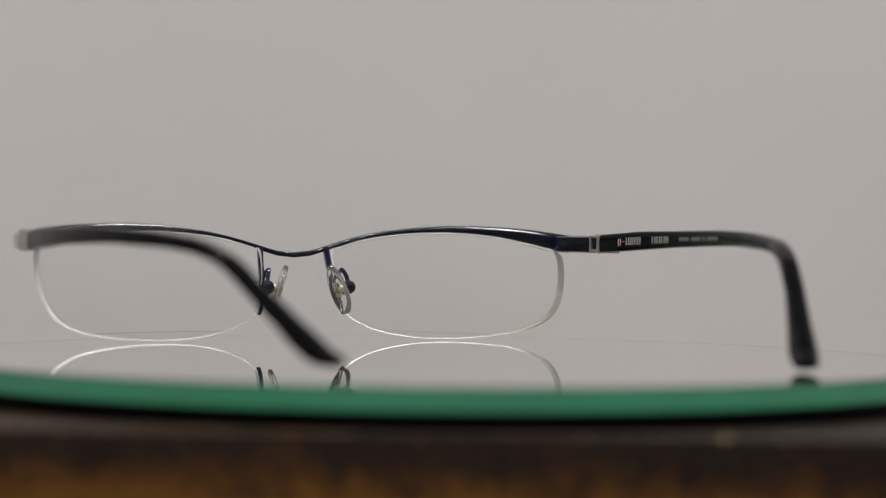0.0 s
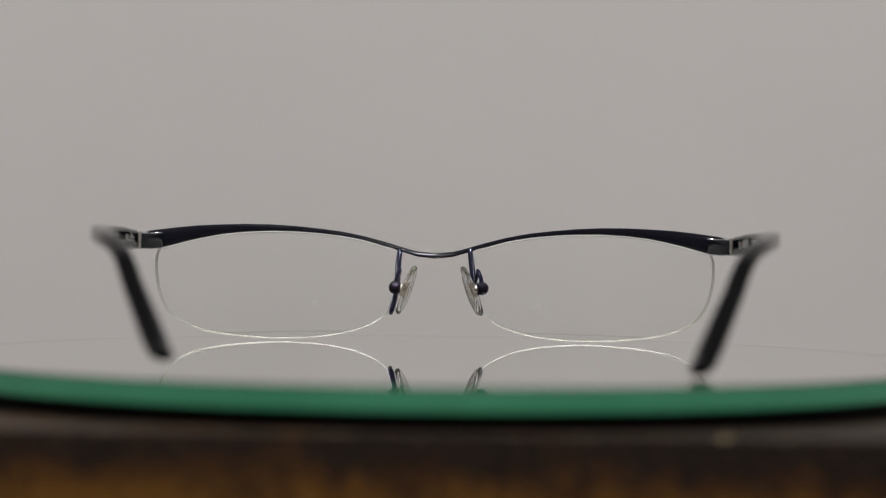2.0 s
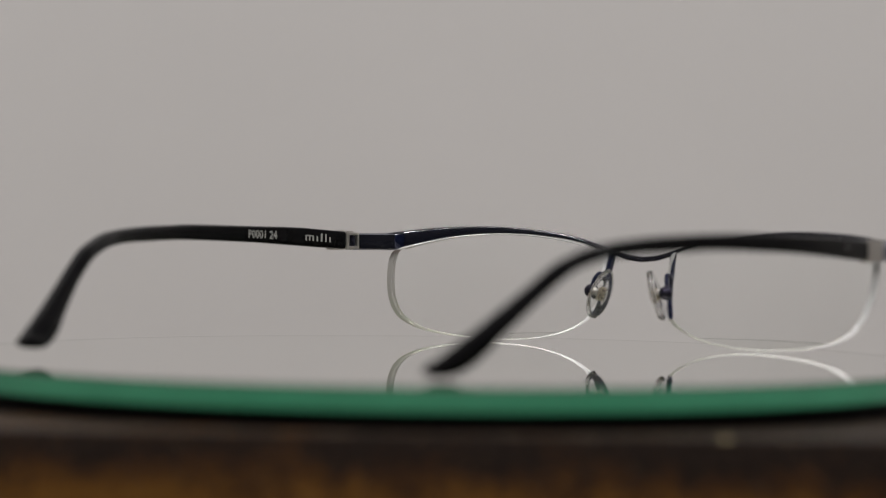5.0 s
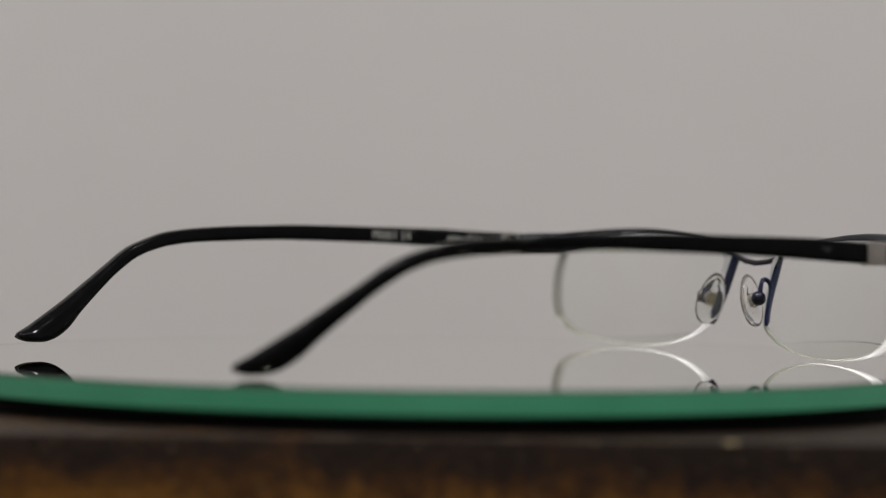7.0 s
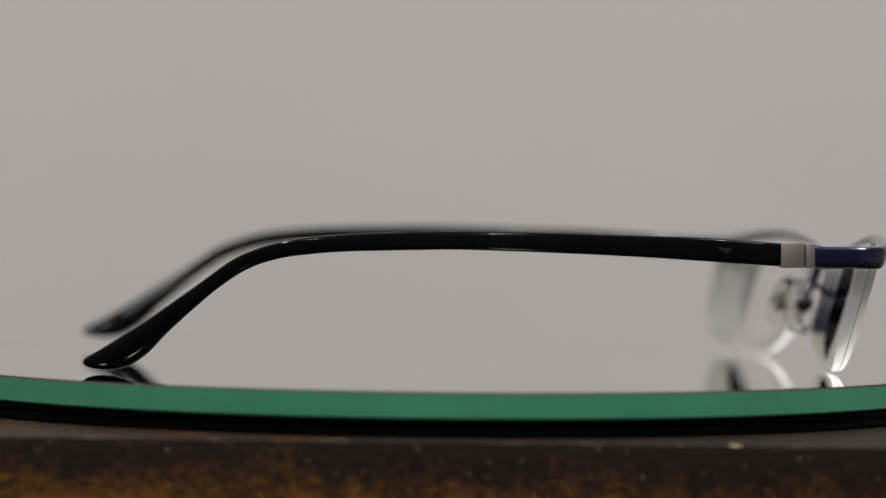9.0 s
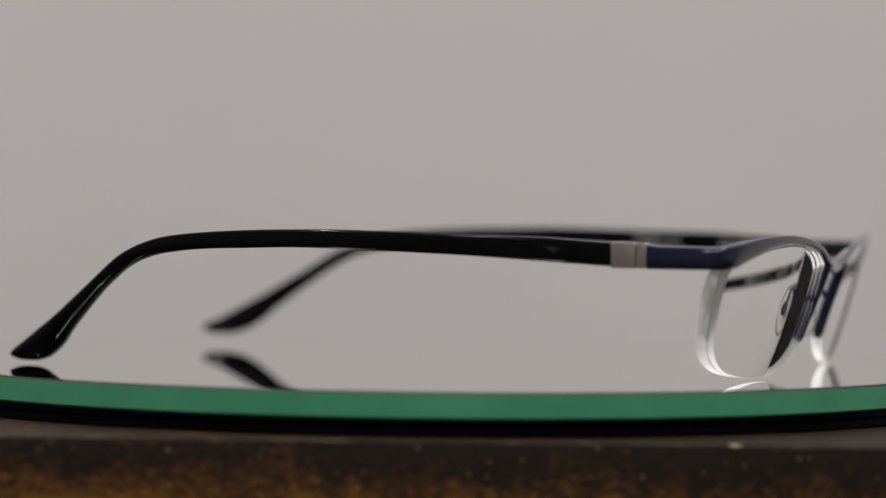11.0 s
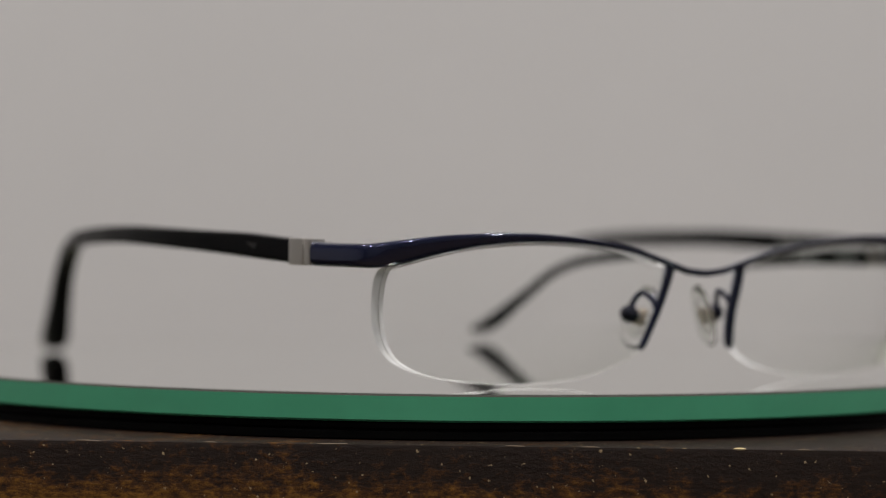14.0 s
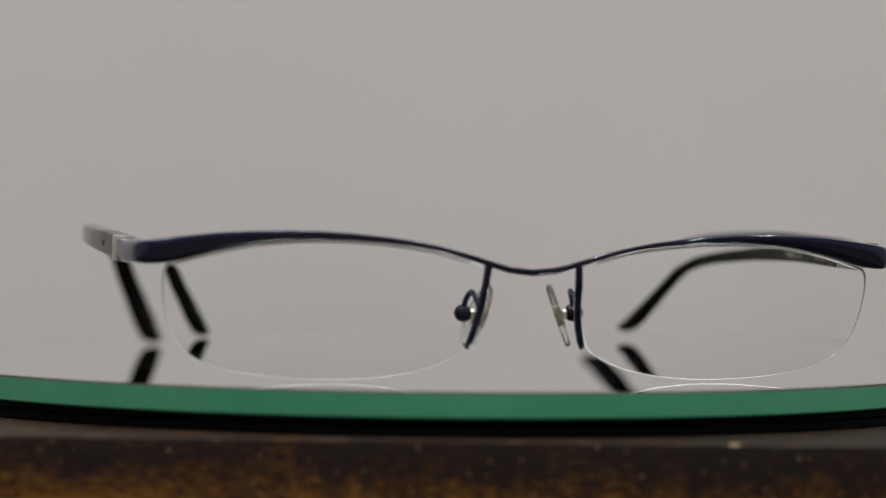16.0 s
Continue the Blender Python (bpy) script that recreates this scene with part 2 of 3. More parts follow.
def build_lamps():
    first = None
    for lx, ly in LAMPS:
        m = pose(lx, ly, CEIL_Z)
        if first is None:
            first = tagged(new("ceiling_light"), "round white ceiling downlight out of view, switched on", "lamp", "ceiling downlights")
            first.matrix_basis = m
            part("ring", finish(lathe([(0.060, 0.0), (0.080, 0.0), (0.080, -0.008), (0.074, -0.014), (0.060, -0.014), (0.060, 0.0)], 48)), LAMP_RING, first)
            part("diffuser", finish(lathe([(0, -0.008), (0.0598, -0.008), (0.0598, -0.002), (0, -0.002)], 48)), LAMP_GLOW, first)
        else:
            copy_thing(first, m)


# ---------------------------------------------------------------- table and turntable
TABLE_TOP, TABLE_FRONT = -0.0075, -0.1069
PLATE_R, PLATE_T = 0.1004, 0.0045


def build_table():
    table = tagged(new("wooden_stand"), "small square wooden stand, dark varnish worn to golden patches", "table")
    depth, width, thick = 0.200, 0.222, 0.030
    table.matrix_basis = pose(0, TABLE_FRONT + depth / 2, FLOOR_Z, 0, 0, -1.08)
    top_z = TABLE_TOP - FLOOR_Z
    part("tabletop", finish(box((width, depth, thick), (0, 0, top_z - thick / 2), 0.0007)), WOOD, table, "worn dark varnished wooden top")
    for sx in (-1, 1):
        for sy in (-1, 1):
            rings = []
            for z, r in ((0, 0.014), (0.3, 0.018), (top_z - thick, 0.022)):
                rings.append([Vector((sx * 0.085 + a * r, sy * 0.074 + b * r, z)) for a, b in superellipse(16, 5)])
            part("leg", finish(loft(rings)), WOOD, table)
    part("rail", finish(box((0.130, 0.018, 0.05), (0, -0.074, top_z - thick - 0.025), 0.001)), WOOD, table)
    part("rail", finish(box((0.130, 0.018, 0.05), (0, 0.074, top_z - thick - 0.025), 0.001)), WOOD, table)
    # a pale splinter lifted from the front edge
    part("splinter", finish(ball(0.0007, (0.0500, -depth / 2 + 0.0003, top_z - 0.0001), None, (1.5, 0.5, 0.35), 8)), SPLINTER, table, "pale raw wood splinter")
    # slivers of worn edge
    rng = random.Random(7)
    for k in range(11):
        x, long = rng.uniform(-0.095, 0.095), rng.uniform(0.0008, 0.0030)
        bm = ball(1.0, (x, -depth / 2 + 0.00025, top_z - 0.00012), None, (long, 0.00016, 0.00014), 8)
        bmesh.ops.rotate(bm, verts=bm.verts, cent=(x, -depth / 2, top_z), matrix=Matrix.Rotation(rng.uniform(-0.03, 0.03), 3, "Y"))
        part("sliver", finish(bm), WORN, table)
    return table


WORN = mottled("worn_wood", (0.11, 0.078, 0.046), 0.3, 900.0, 0.6)
SPLINTER = material("raw_wood", (0.45, 0.36, 0.18), 0.6)


def build_turntable():
    base = tagged(new("turntable_base"), "flat round black plastic turntable base on the wooden table", "turntable")
    base.location = (0, 0, TABLE_TOP)
    top = -PLATE_T - TABLE_TOP
    r = PLATE_R - 0.0006
    part("foot_disc", finish(lathe([(0, 0), (r - 0.0006, 0), (r, 0.0003), (r, 0.0014), (r - 0.0003, 0.0016), (0, 0.0016)])), BASE_BLACK, base)
    part("bearing_disc", finish(lathe([(0, 0.0016), (r - 0.0008, 0.0016), (r - 0.0008, 0.0018), (0, 0.0018)])), BASE_BLACK, base)
    part("upper_disc", finish(lathe([(0, 0.0018), (r - 0.0002, 0.0018), (r, 0.0020), (r, top - 0.0003), (r - 0.0003, top), (0, top)])), BASE_BLACK, base)
    plate = tagged(new("glass_turntable_plate"), "round mirror glass turntable plate with a polished green edge", "glass plate")
    c, R, T = 0.00035, PLATE_R, PLATE_T
    part("plate_face", finish(lathe([(0, 0), (R - 0.0025, 0), (R - 0.0025, -0.001), (0, -0.001)])), GLASS_TOP, plate)
    part("refraction_band", finish(lathe([(R - 0.0025, 0), (R - c, 0), (R - c - 0.0002, -0.001), (R - 0.0025, -0.001), (R - 0.0025, 0)])), RIM_REFRACTION, plate, "band of the plate coloured dark for the refraction at its rim")
    part("chamfer", finish(lathe([(R - c, 0.0), (R, -c), (R - 0.0005, -c), (R - c, 0.0)])), GLASS_CHAMFER, plate, "finely ground chamfer")
    part("plate_edge", finish(lathe([(R - 0.0005, -c), (R, -c), (R, -T + c), (R - c, -T + 0.00002), (R - 0.002, -T + 0.00002), (R - 0.002, -0.0011), (R - 0.0007, -0.0011), (R - 0.0005, -c)])), GLASS_EDGE, plate, "green polished glass edge")
    return plate


# ---------------------------------------------------------------- eyeglasses, in millimetres, then scaled
MM = 0.001
TILT = math.tan(radians(16))
BROW_TOP = [(0, 19.6), (4, 20.0), (6, 20.5), (8, 21.1), (11, 22.0), (16, 23.3), (21, 24.3), (26, 24.9), (31, 25.4), (37, 25.75), (43, 25.8), (48, 25.65), (53, 25.4), (58, 24.9), (62, 24.4), (66, 23.9), (72, 23.9)]
BROW_LOW = [(0, 18.4), (4, 18.8), (6, 19.4), (8, 20.0), (11, 20.95), (16, 22.4), (21, 23.25), (26, 23.8), (31, 24.15), (37, 24.25), (43, 23.95), (48, 23.4), (53, 22.4), (57, 21.4), (60, 20.5), (62, 20.1), (65, 19.9), (72, 20.0)]


def front_y(x, z):
    """The swept and tilted sheet in which the front of the spectacles lies."""
    return 78.0 - 7.0 * (x / 66.0) ** 2 - TILT * (20.4 - z)


def brow_stations():
    """Plan of half the brow bar and its end piece: x, y at mid height, low z, top z, thickness."""
    out = []
    for i in range(33):
        x = 63.2 * i / 32
        lo, hi = between(x, BROW_LOW), between(x, BROW_TOP)
        out.append((x, front_y(x, 21.0), lo, hi, 1.5 + 1.3 * max(0, (x - 36) / 27) ** 2))
    y0 = out[-1][1]
    for x, dy, th in ((64.7, 0.5, 2.9), (65.8, 1.4, 3.1), (66.5, 2.6, 3.3), (66.9, 4.2, 3.5), (67.3, 6.2, 3.6), (67.7, 8.7, 3.6), (68.1, 11.2, 3.6)):
        out.append((x, y0 - dy, between(x, [(63, 20.0), (65, 19.9), (70, 20.0)]), between(x, BROW_TOP), th))
    out.append((68.4, 58.2, 20.0, 24.1, 3.6))
    return out


def two_tone(bm):
    """The side that faces the wearer takes the second material."""
    bm.normal_update()
    for f in bm.faces:
        if f.normal.y < -0.35:
            f.material_index = 1
    return bm


def build_brow(glasses):
    half = brow_stations()
    full = [(-x, y, lo, hi, th) for x, y, lo, hi, th in half[:0:-1]] + half
    rings = []
    for i, (x, y, lo, hi, th) in enumerate(full):
        a, b = full[max(i - 1, 0)], full[min(i + 1, len(full) - 1)]
        along = Vector((b[0] - a[0], b[1] - a[1], 0)).normalized()
        out = Vector((-along.y, along.x, 0))
        ring = []
        for u, w in superellipse(16, 3.4):
            z = (lo + hi) / 2 + w * (hi - lo) / 2
            lean = TILT * (z - 21.0) * max(0.0, min(1.0, (68.0 - abs(x)) / 6.0))
            p = Vector((x, y + lean, z)) + out * (u * th / 2 - th / 2 + 0.3 + 0.1 * (th - 1.5))
            ring.append(p * MM)
        rings.append(ring)
    part("brow_bar", two_tone(finish(loft(rings), 50)), [NAVY, NAVY_INNER], glasses, "navy blue lacquered metal brow bar with bridge")
    # blocks behind the corners, which carry the hinges
    plan = [(60.6, 66.8), (64.5, 58.9), (68.0, 58.7), (66.4, 68.0), (64.2, 70.0), (60.5, 70.4)]
    for sx in (1, -1):
        bm = loft([[Vector((sx * x, y, z)) * MM for x, y in plan] for z in (20.25, 23.6)])
        bmesh.ops.recalc_face_normals(bm, faces=bm.faces)
        bmesh.ops.bevel(bm, geom=bm.edges[:], offset=0.25 * MM, segments=2, affect="EDGES", profile=0.6)
        part("end_piece", two_tone(finish(bm, 40)), [NAVY, NAVY_INNER], glasses, "navy lacquered metal end piece")


LENS_TOP = [(9.0, 20.4), (11, 21.0), (16, 22.4), (21, 23.3), (26, 23.85), (31, 24.2), (37, 24.3), (43, 24.0), (48, 23.45), (53, 22.45), (57, 21.45), (60.5, 20.4)]
LENS_LOW = [(62.0, 19.0), (62.2, 15.5), (61.5, 11.2), (60.2, 7.8), (58.2, 5.2), (55.5, 3.5), (52, 2.2), (47, 1.3), (42, 0.8), (37, 0.5), (32, 0.45), (27, 0.7), (22, 1.35), (17.5, 2.4), (13.8, 3.9), (11.2, 5.6)]
LENS_NOSE = [(10.2, 7.4), (9.3, 11.0), (8.7, 15.0), (8.6, 18.5)]
LENS_MID = (35.5, 12.6)
LENS_AXIS = (31.0, 13.0)
FRONT_R, BACK_R, LENS_T = 200.0, 93.0, 0.7


def lens_y(x, z, back=False):
    """Front or back face of a minus lens, for the wearer's right eye."""
    cx, cz = LENS_MID
    slope = -2 * 7.0 * cx / 66.0 ** 2
    u, w = x - cx, z - cz
    r2 = u * u + w * w
    flat = front_y(cx, cz) + slope * u + TILT * w
    front = flat + 0.1 - r2 / (2 * FRONT_R)
    if back:
        a, b = x - LENS_AXIS[0], z - LENS_AXIS[1]
        return front - LENS_T - (a * a + b * b) * (1 / (2 * BACK_R) - 1 / (2 * FRONT_R))
    return front


def build_lens(glasses, sx):
    outline = smooth_path(LENS_TOP + LENS_LOW + LENS_NOSE, 4, True)
    cx, cz = LENS_MID
    rings = 22
    n = len(outline)
    bm = bmesh.new()
    grid = {}
    for back in (False, True):
        grid[back] = [[bm.verts.new(Vector((sx * cx, lens_y(cx, cz, back), cz)) * MM)]]
        for r in range(1, rings + 1):
            f = r / rings
            row = []
            for p in outline:
                x, z = cx + (p[0] - cx) * f, cz + (p[1] - cz) * f
                row.append(bm.verts.new(Vector((sx * x, lens_y(x, z, back), z)) * MM))
            grid[back].append(row)
        for a, b in zip(grid[back], grid[back][1:]):
            for k in range(n):
                j = (k + 1) % n
                face = (a[0], b[k], b[j]) if len(a) == 1 else (a[k], b[k], b[j], a[j])
                bm.faces.new(face)
    edge = []
    for k in range(n):
        j = (k + 1) % n
        edge.append(bm.faces.new((grid[False][-1][k], grid[False][-1][j], grid[True][-1][j], grid[True][-1][k])))
    for f in edge:
        f.material_index = 1
    bmesh.ops.recalc_face_normals(bm, faces=bm.faces)
    for f in bm.faces:
        f.smooth = True
    for k in range(n):
        for back in (False, True):
            e = bm.edges.get((grid[back][-1][k], grid[back][-1][(k + 1) % n]))
            e.smooth = False
    lens = part("lens", bm, [LENS, LENS_EDGE], glasses, "clear minus lens with a polished edge")
    lens.visible_shadow = False
    # nylon cord in the groove round the free edge
    low = smooth_path([(61.6, 20.2)] + LENS_LOW + [(10.4, 6.6)], 4)
    path = []
    for p in low:
        x, z = p[0], p[1]
        y = 0.62 * lens_y(x, z) + 0.38 * lens_y(x, z, True)
        d = Vector((x - cx, 0, z - cz)).normalized() * 0.02
        path.append(Vector((sx * (x + d.x), y, z + d.z)) * MM)
    part("nylon_cord", finish(tube(path, 0.12 * MM, 8), 60), CORD, lens, "thin clear nylon cord")
    # white liner between the lens and the brow bar
    path = []
    for p in smooth_path(LENS_TOP[1:], 4):
        x, z = p[0], p[1] - 0.28
        path.append(Vector((sx * x, lens_y(x, z, True) - 0.05, z)) * MM)
    part("rim_liner", finish(tube(path, 0.17 * MM, 8), 60), LINER, lens, "thin white rim liner")
    path = [Vector((v.x, (lens_y(abs(v.x) / MM, v.z / MM) + 0.05) * MM, v.z)) for v in path]
    part("rim_liner", finish(tube(path, 0.14 * MM, 8), 60), LINER, lens, "thin white rim liner")


def build_nose(glasses, sx):
    def at(x, y, z):
        return Vector((sx * x, y, z)) * MM
    low = 0.0 if sx > 0 else -0.65
    wire = smooth_path([(7.9, front_y(8, 20.3) - 0.4, 20.5), (8.2, front_y(8, 17) - 0.6, 17.0), (8.7 + 0.5 * low, front_y(9, 13) - 0.9, 13.0), (9.5 + 0.8 * low, front_y(9.5, 9) - 1.1, 9.3), (10.5 + low, front_y(10.5, 6) - 1.3, 6.0)], 6)
    rings = []
    for i, p in enumerate(wire):
        a, b = wire[max(i - 1, 0)], wire[min(i + 1, len(wire) - 1)]
        along = (b - a).normalized()
        across = Vector((1, 0, 0))
        across = (across - along * across.dot(along)).normalized()
        deep = along.cross(across)
        f = 1.0 if i < len(wire) - 2 else 0.75
        rings.append([at(*(p + across * u * 0.62 * f + deep * w * 1.0 * f)) for u, w in superellipse(12, 3)])
    part("nose_wire", finish(loft(rings), 50), NAVY, glasses, "navy metal rim stub beside the nose")
    aside, wire_at = 1.3 if sx > 0 else 0.4, at

    def at(x, y, z):
        return wire_at(x + sx * aside, y, z - 0.5)
    arm = smooth_path([(8.8 - aside * sx, 74.9, 13.0), (8.5 - 0.4 * aside * sx, 73.9, 14.9), (8.3, 72.9, 16.0), (8.3, 71.7, 16.3), (8.8, 70.8, 15.2), (9.1, 70.4, 13.9), (9.0, 70.0, 12.8)], 6)
    part("pad_arm", finish(tube([at(*p) for p in arm], 0.50 * MM, 8), 60), NAVY, glasses, "bent navy wire arm of the nose pad")
    bm = ball(1.55 * MM, at(9.2, 69.9, 12.5))
    tube([at(9.2, 69.9, 12.5), at(7.4, 69.7, 12.3)], 0.75 * MM, 10, False, bm)
    part("pad_box", finish(bm, 60), STEEL, glasses, "round dark metal box holding the nose pad")
    part("pad_screw", finish(tube([at(7.3, 69.75, 12.3), at(8.1, 69.8, 12.4)], 1.0 * MM, 12), 50), SILVER, glasses, "small bright screw of the nose pad")
    pad_turn = Matrix.Translation(at(6.8, 69.9, 12.0)) @ Euler((radians(-8), radians(sx * -19), radians(sx * 14))).to_matrix().to_4x4()
    # a soft drop-shaped lozenge with a raised rim, hollow towards the box
    rings = []
    for u, grow in ((-0.62, 0.55), (-0.72, 0.80), (-0.52, 0.96), (0.0, 1.0), (0.42, 0.94), (0.62, 0.80), (0.52, 0.60), (0.30, 0.40)):
        ring = []
        for k in range(28):
            a = 2 * math.pi * k / 28
            wide = 3.1 * (1 - 0.14 * math.sin(a))
            ring.append(pad_turn @ (Vector((sx * u, wide * grow * math.cos(a), 5.8 * grow * math.sin(a))) * MM))
        rings.append(ring)
    pad = part("nose_pad", finish(loft(rings), 70), SILICONE, glasses, "clear oval silicone nose pad")
    bm = box((0.7 * MM, 2.2 * MM, 3.2 * MM), (0, 0, 0), 0.28 * MM)
    box((0.9 * MM, 1.3 * MM, 1.2 * MM), (sx * 0.5 * MM, 0, 0.2 * MM), 0.2 * MM, bm)
    bm.transform(pad_turn)
    part("pad_insert", finish(bm, 50), INSERT, pad, "bright metal plate and clip inside the pad")


TEMPLE_X = [(-72, 47.2), (-70, 48.0), (-60, 52.3), (-50, 56.5), (-40, 60.2), (-30, 63.5), (-20, 65.9), (-10, 67.8), (2, 69.3), (15, 70.2), (28, 70.3), (40, 69.8), (53, 68.9), (60, 68.3)]
# upper and lower edge, as pairs of (y, z)
TEMPLE_EDGE = [((54.4, 24.3), (54.4, 20.25)), ((46, 24.8), (46, 20.7)), ((39.3, 25.2), (39.3, 21.1)), ((24.2, 25.5), (24.2, 21.9)), ((4.2, 25.9), (4.2, 22.5)), ((-5.7, 25.8), (-5.7, 22.6)),
               ((-15.5, 25.5), (-15.4, 22.3)), ((-25.5, 24.9), (-25.0, 21.9)), ((-33.0, 24.1), (-31.8, 21.1)), ((-37.5, 23.1), (-35.8, 20.2)), ((-41.5, 21.7), (-39.4, 18.9)), ((-45.0, 19.9), (-42.8, 17.1)),
               ((-49.7, 16.4), (-47.2, 13.9)), ((-54.6, 12.8), (-51.4, 9.9)), ((-59.6, 9.2), (-55.2, 6.3)), ((-64.0, 6.3), (-58.2, 3.2)), ((-67.5, 4.0), (-61.2, 1.1)), ((-69.3, 2.95), (-64.4, 0.15)), ((-70.3, 2.35), (-66.8, 0.06)), ((-70.8, 1.95), (-68.6, 0.14)), ((-71.0, 1.6), (-69.9, 0.45)), ((-71.0, 1.35), (-70.6, 0.8))]
# how much of that depth the slim bend keeps, by the y of the upper edge
TEMPLE_SLIM = [(-71, 1.0), (-69.3, 0.95), (-67.5, 0.9), (-64, 0.87), (-59.6, 0.81), (-54.6, 0.77), (-45, 0.78), (-41.5, 0.81), (-37.5, 0.88), (-33, 0.96), (-25, 1.0)]
TEMPLE_T = [(-72, 3.8), (-70, 4.3), (-62, 4.9), (-50, 4.0), (-30, 3.3), (0, 3.0), (20, 3.0), (40, 3.5), (53, 4.1)]


def temple_inner(y, sx):
    """Inner face of a temple, a hair proud."""
    x = between(y + 0.5, TEMPLE_X) - between(y + 0.5, TEMPLE_T) - 0.02
    return x + between(52.8 - y, [(0, 0), (49, 0.3)]) if sx < 0 else x


def build_temple(glasses, sx):
    rows = smooth_path([(*a, *b) for a, b in TEMPLE_EDGE], 4)
    rings = []
    for ty, tz, by, bz in rows:
        slim = between(ty, TEMPLE_SLIM)
        by, bz = ty + slim * (by - ty), tz + slim * (bz - tz)
        y, z = (ty + by) / 2, (tz + bz) / 2
        x, th = between(y, TEMPLE_X), between(y, TEMPLE_T)
        power = between(y, [(-70, 2.3), (-50, 2.8), (0, 4.0), (50, 6.0)])
        if y < -67.5:
            th *= 0.5 + 0.5 * math.sqrt(max(0, min(1, (y + 70.9) / 3.4)))
        if sx < 0:
            # the left temple is bent a little shorter and its tip stays clear of the plate
            back = (52.8 - y) / 122.0
            dy = between(back, [(0, -0.7), (0.3, 0.6), (0.6, 2.9), (0.75, 3.7), (1.0, 1.9)])
            dz = between(back, [(0, 0), (0.5, -0.2), (0.75, 0.2), (0.85, 0.8), (1.0, 1.9)])
            ty, by, y = ty + dy, by + dy, y + dy
            tz, bz, z = tz + dz, bz + dz, z + dz
            x += between(back, [(0, 0), (0.4, 0.3), (0.75, 1.4), (1.0, 2.4)])
        else:
            dx, dy, dz = (between(y, table) for table in ([(-70, 0.9), (-20, 0.0)], [(-70, 2.4), (-40, 1.6), (0, 0.0), (50, -0.7)], [(-70, 0.4), (-45, 0.2), (0, 0.0)]))
            ty, by, y = ty + dy, by + dy, y + dy
            tz, bz, z, x = tz + dz, bz + dz, z + dz, x + dx
        rings.append([Vector((sx * (x - th / 2 + u * th / 2), y + w * (ty - by) / 2, z + w * (tz - bz) / 2)) * MM for u, w in superellipse(20, power)])
    temple = part("temple", finish(loft(rings), 55), BLACK, glasses, "glossy black acetate temple with a curved tip")
    return temple


def build_hinge(glasses, sx):
    def slab(y0, y1, x0, x1, z0, z1, bev, bm=None):
        y0, y1, x0, x1 = y0 - 0.7, y1 - 0.7, x0 - 0.5, x1 - 0.5
        return box(tuple(abs(v) * MM for v in (x1 - x0, y1 - y0, z1 - z0)), tuple(v * MM for v in (sx * (x0 + x1) / 2, (y0 + y1) / 2, (z0 + z1) / 2)), bev * MM, bm)
    block = part("hinge_block", finish(slab(52.8, 57.0, 67.2, 69.55, 20.08, 24.5, 0.22), 40), SILVER, glasses, "satin silver metal hinge block")
    bm = slab(54.4, 55.5, 64.9, 67.2, 20.3, 24.1, 0.15)
    slab(55.5, 59.2, 65.1, 67.0, 20.35, 20.95, 0.1, bm)
    slab(55.5, 59.2, 65.1, 67.0, 23.45, 24.0, 0.1, bm)
    slab(58.7, 59.4, 65.1, 67.0, 20.4, 23.95, 0.1, bm)
    part("hinge_frame", finish(bm, 40), SILVER, block)
    part("hinge_plate", finish(slab(57.25, 58.9, 66.4, 69.5, 20.1, 24.4, 0.2), 40), SILVER, glasses, "narrow satin silver plate at the hinge")
    bm = tube([Vector((sx * 65.7, 57.2, 20.9)) * MM, Vector((sx * 65.7, 57.2, 23.6)) * MM], 0.85 * MM, 12)
    slab(56.3, 58.0, 65.4, 66.4, 21.9, 22.6, 0.1, bm)
    part("hinge_barrel", finish(bm, 50), STEEL, glasses, "dark hinge barrel with its screw")


def mark(temple, sx, y0, y1, z0, z1, mat, name="printed_mark"):
    """A bar of print on the inner side of a temple, y0 and y1 counted back from the hinge end."""
    rings = []
    for k in range(7):
        y = 52.1 - (y0 + (y1 - y0) * k / 6)
        x = temple_inner(y, sx)
        mid = between(y, [(4, 24.2), (24, 23.7), (40, 23.1), (53, 22.35)])
        rings.append([Vector((sx * xx, y, mid + zz)) * MM for xx, zz in ((x - 0.03, z0), (x + 0.3, z0), (x + 0.3, z1), (x - 0.03, z1))])
    bm = loft(rings)
    bmesh.ops.recalc_face_normals(bm, faces=bm.faces)
    part(name, bm, mat, temple)


def strokes(temple, sx, a, b, lo, hi):
    """Two thin upright strokes, as wide apart as one letter of the maker's mark."""
    a, b = 3.0 + 1.1 * a, 3.0 + 1.1 * b
    mark(temple, sx, a, a + 0.36, lo, hi, PRINT)
    mark(temple, sx, b - 0.36, b, lo, hi, PRINT)


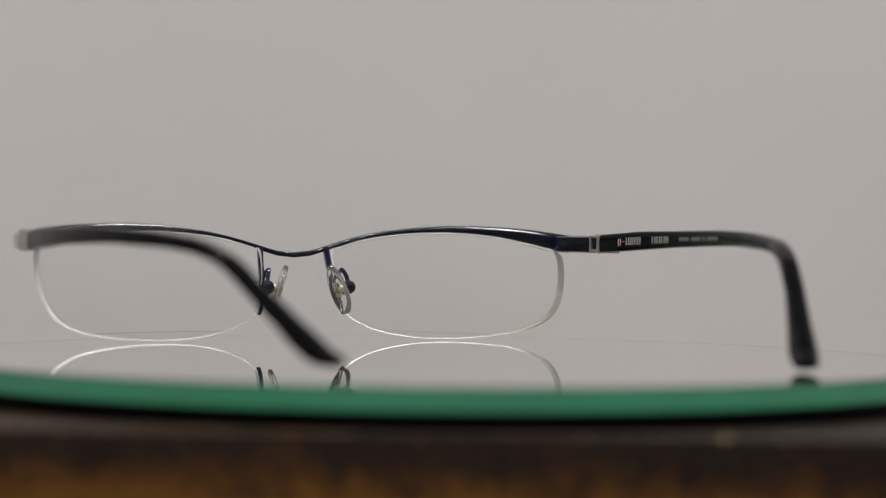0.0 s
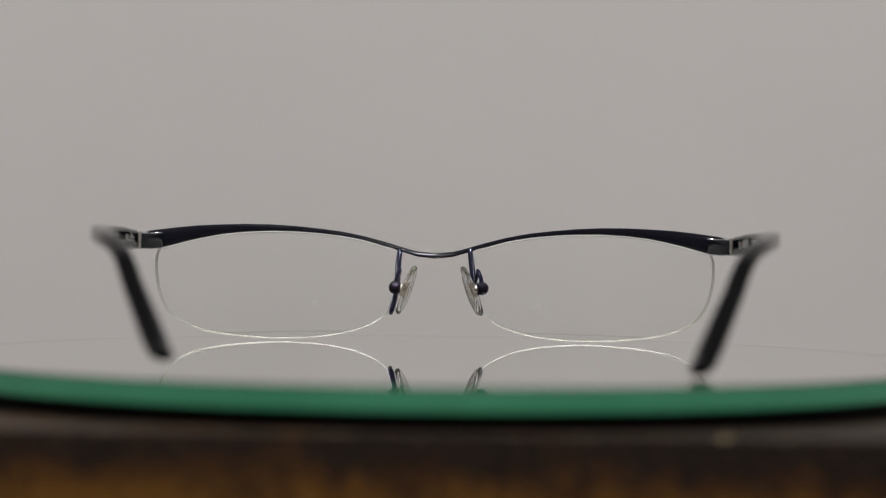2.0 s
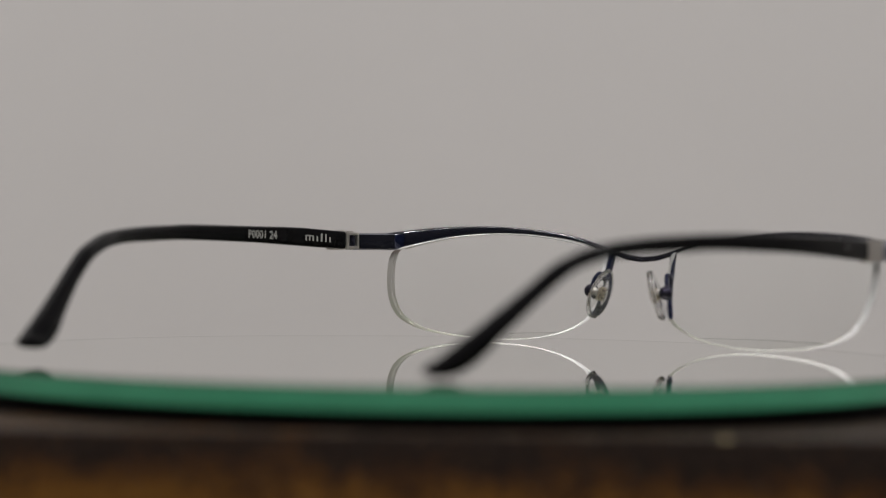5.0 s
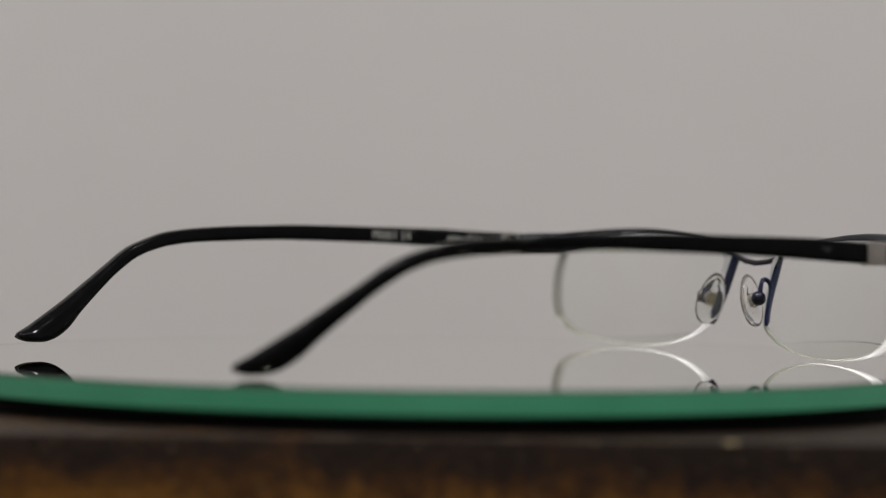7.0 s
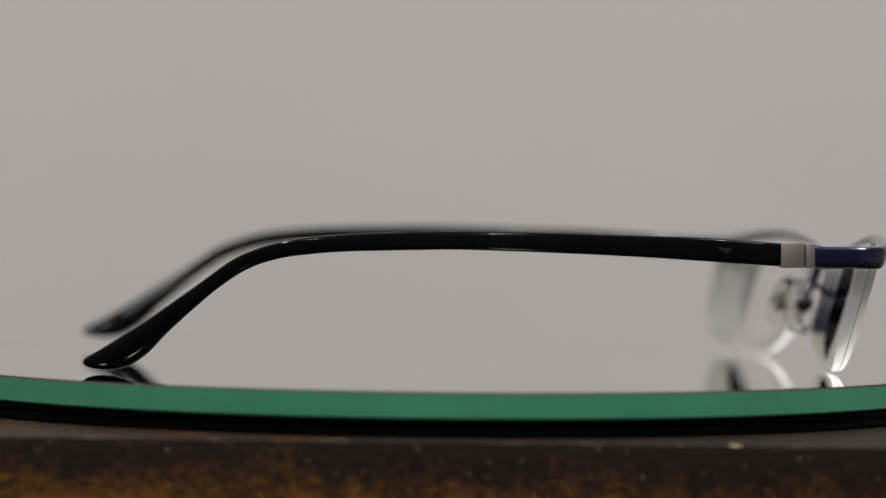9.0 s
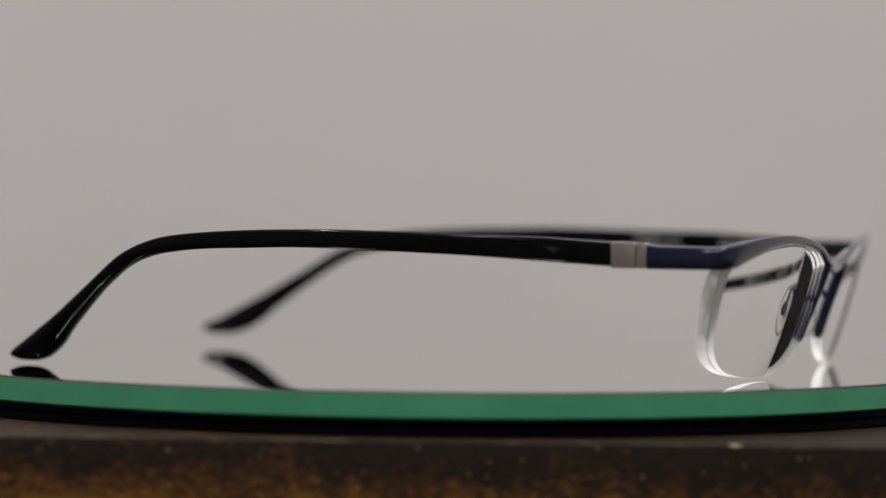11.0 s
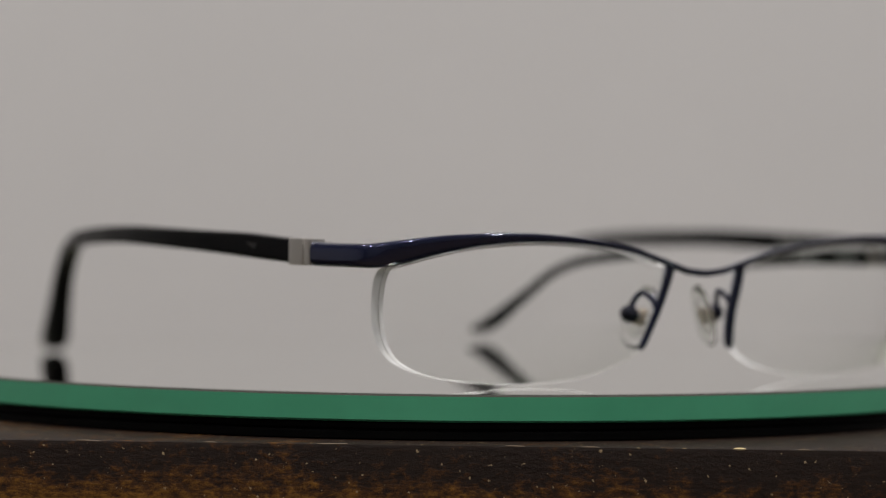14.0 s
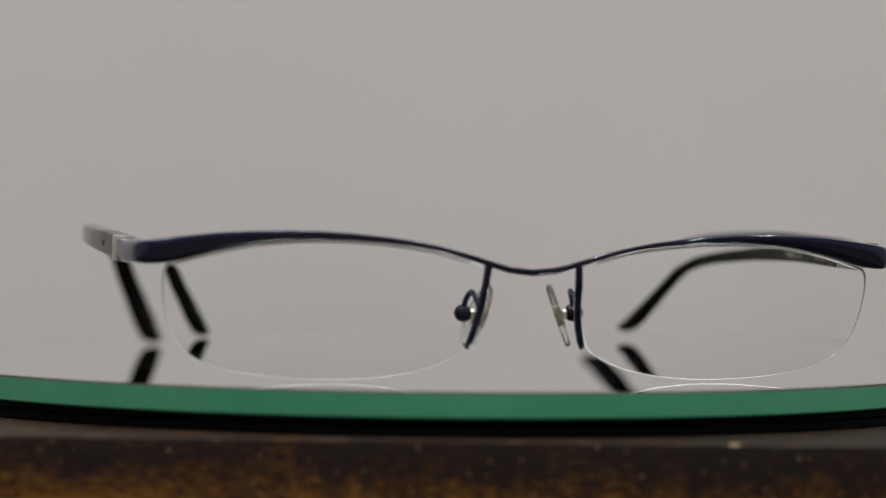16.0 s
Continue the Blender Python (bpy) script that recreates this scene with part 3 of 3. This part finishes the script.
def letters(temple, sx, text, y0, height, mat):
    """Lettering on the inner side of a temple, from y0 back from the hinge end."""
    curve = bpy.data.curves.new("lettering", "FONT")
    curve.body, curve.size, curve.extrude, curve.resolution_u = text, 1.0, 0.02, 3
    tmp = new("lettering", curve)
    deps = bpy.context.evaluated_depsgraph_get()
    data = bpy.data.meshes.new_from_object(tmp.evaluated_get(deps))
    bpy.data.objects.remove(tmp)
    size = height / 0.69
    width = max(v.co.x for v in data.vertices) * size
    for v in data.vertices:
        # on the left temple the reading direction runs towards the hinge
        y = 52.1 - (y0 + v.co.x * size) if sx > 0 else 52.1 - (y0 + width - v.co.x * size)
        x = temple_inner(y, sx) - 0.03 - v.co.z * 0.5
        mid = between(y, [(4, 24.2), (24, 23.7), (40, 23.1), (53, 22.35)])
        v.co = Vector((sx * x, y, mid - height / 2 + v.co.y * size)) * MM
    data.materials.clear()
    data.materials.append(mat)
    ob = new("lettering", data)
    ob.parent = temple


def build_glasses():
    glasses = tagged(new("eyeglasses"), "half-rim eyeglasses, navy brow bar, black temples, open on glass plate", "eyeglasses")
    build_brow(glasses)
    for sx in (1, -1):
        build_lens(glasses, sx)
        build_nose(glasses, sx)
        build_hinge(glasses, sx)
        temple = build_temple(glasses, sx)
        if sx > 0:
            # maker's mark as plain strokes with a red cross stroke
            for a, b, lo, hi in ((2.6, 3.6, -0.85, 0.7), (5.4, 6.5, -0.85, 0.85), (6.8, 7.8, -0.85, 0.85), (8.2, 9.2, -0.85, 0.85), (9.6, 10.7, -0.85, 0.85)):
                strokes(temple, sx, a, b, lo, hi)
            mark(temple, sx, 7.3, 8.5, -0.12, 0.12, RED)
            # small worn emblem on the outer side
            bm = bmesh.new()
            tri = [(43.4, 23.4), (40.4, 23.6), (42.4, 22.5)]
            loft([[Vector((between(y, TEMPLE_X) + d, y, z)) * MM for y, z in tri] for d in (-0.2, 0.03)], bm)
            part("emblem", finish(bm), FAINT, temple, "small faint grey emblem")
            for a, b in ((15.0, 16.3), (16.7, 18.0), (18.4, 19.7), (20.1, 21.2)):
                strokes(temple, sx, a, b, -0.75, 0.75)
            for a, b in ((25.5, 29.5), (30.5, 34.5), (35.5, 36.6), (37.5, 43.8), (46.5, 47.8)):
                mark(temple, sx, 3.0 + 1.1 * a, 3.0 + 1.1 * b, -0.4, 0.4, DULL_PRINT)
        else:
            for a, b, lo, hi in ((3.3, 3.7, -0.8, 0.35), (4.6, 5.0, -0.8, 1.0), (5.9, 6.4, -0.8, 1.0), (7.3, 7.7, -0.8, 0.35), (8.6, 9.0, -0.8, 0.35), (9.7, 10.1, -0.8, 0.35), (10.8, 11.2, -0.8, 0.35), (8.6, 11.2, 0.2, 0.45)):
                mark(temple, sx, a, b, lo, hi, PRINT)
            letters(temple, sx, "P0001 24", 20.5, 1.75, PRINT)
            for a, b in ((39.0, 40.1), (40.7, 42.1), (42.9, 43.7), (45.3, 47.5)):
                mark(temple, sx, a, b, -0.45, 0.45, FAINT)
    # where the spectacles stand on the plate
    turn = pose(-0.0001, 0.0008, 0.0, 0, 0, 1.4)
    for ob in glasses.children:
        ob.matrix_parent_inverse = turn
    return glasses


# ---------------------------------------------------------------- movement
# the plate turns evenly: degrees at the start and degrees a second
TURN_START, TURN_RATE = -22.73, 11.995


def motions():
    walk(focus_point, [(t, pose(0, y, 0.02)) for t, y in FOCUS])
    for thing in (plate, glasses):
        walk(thing, [(t, pose(0, 0, 0, 0, 0, -TURN_START - TURN_RATE * t)) for t in range(0, 17, 2)])


build_room()
build_lamps()
build_table()
plate = build_turntable()
glasses = build_glasses()
motions()
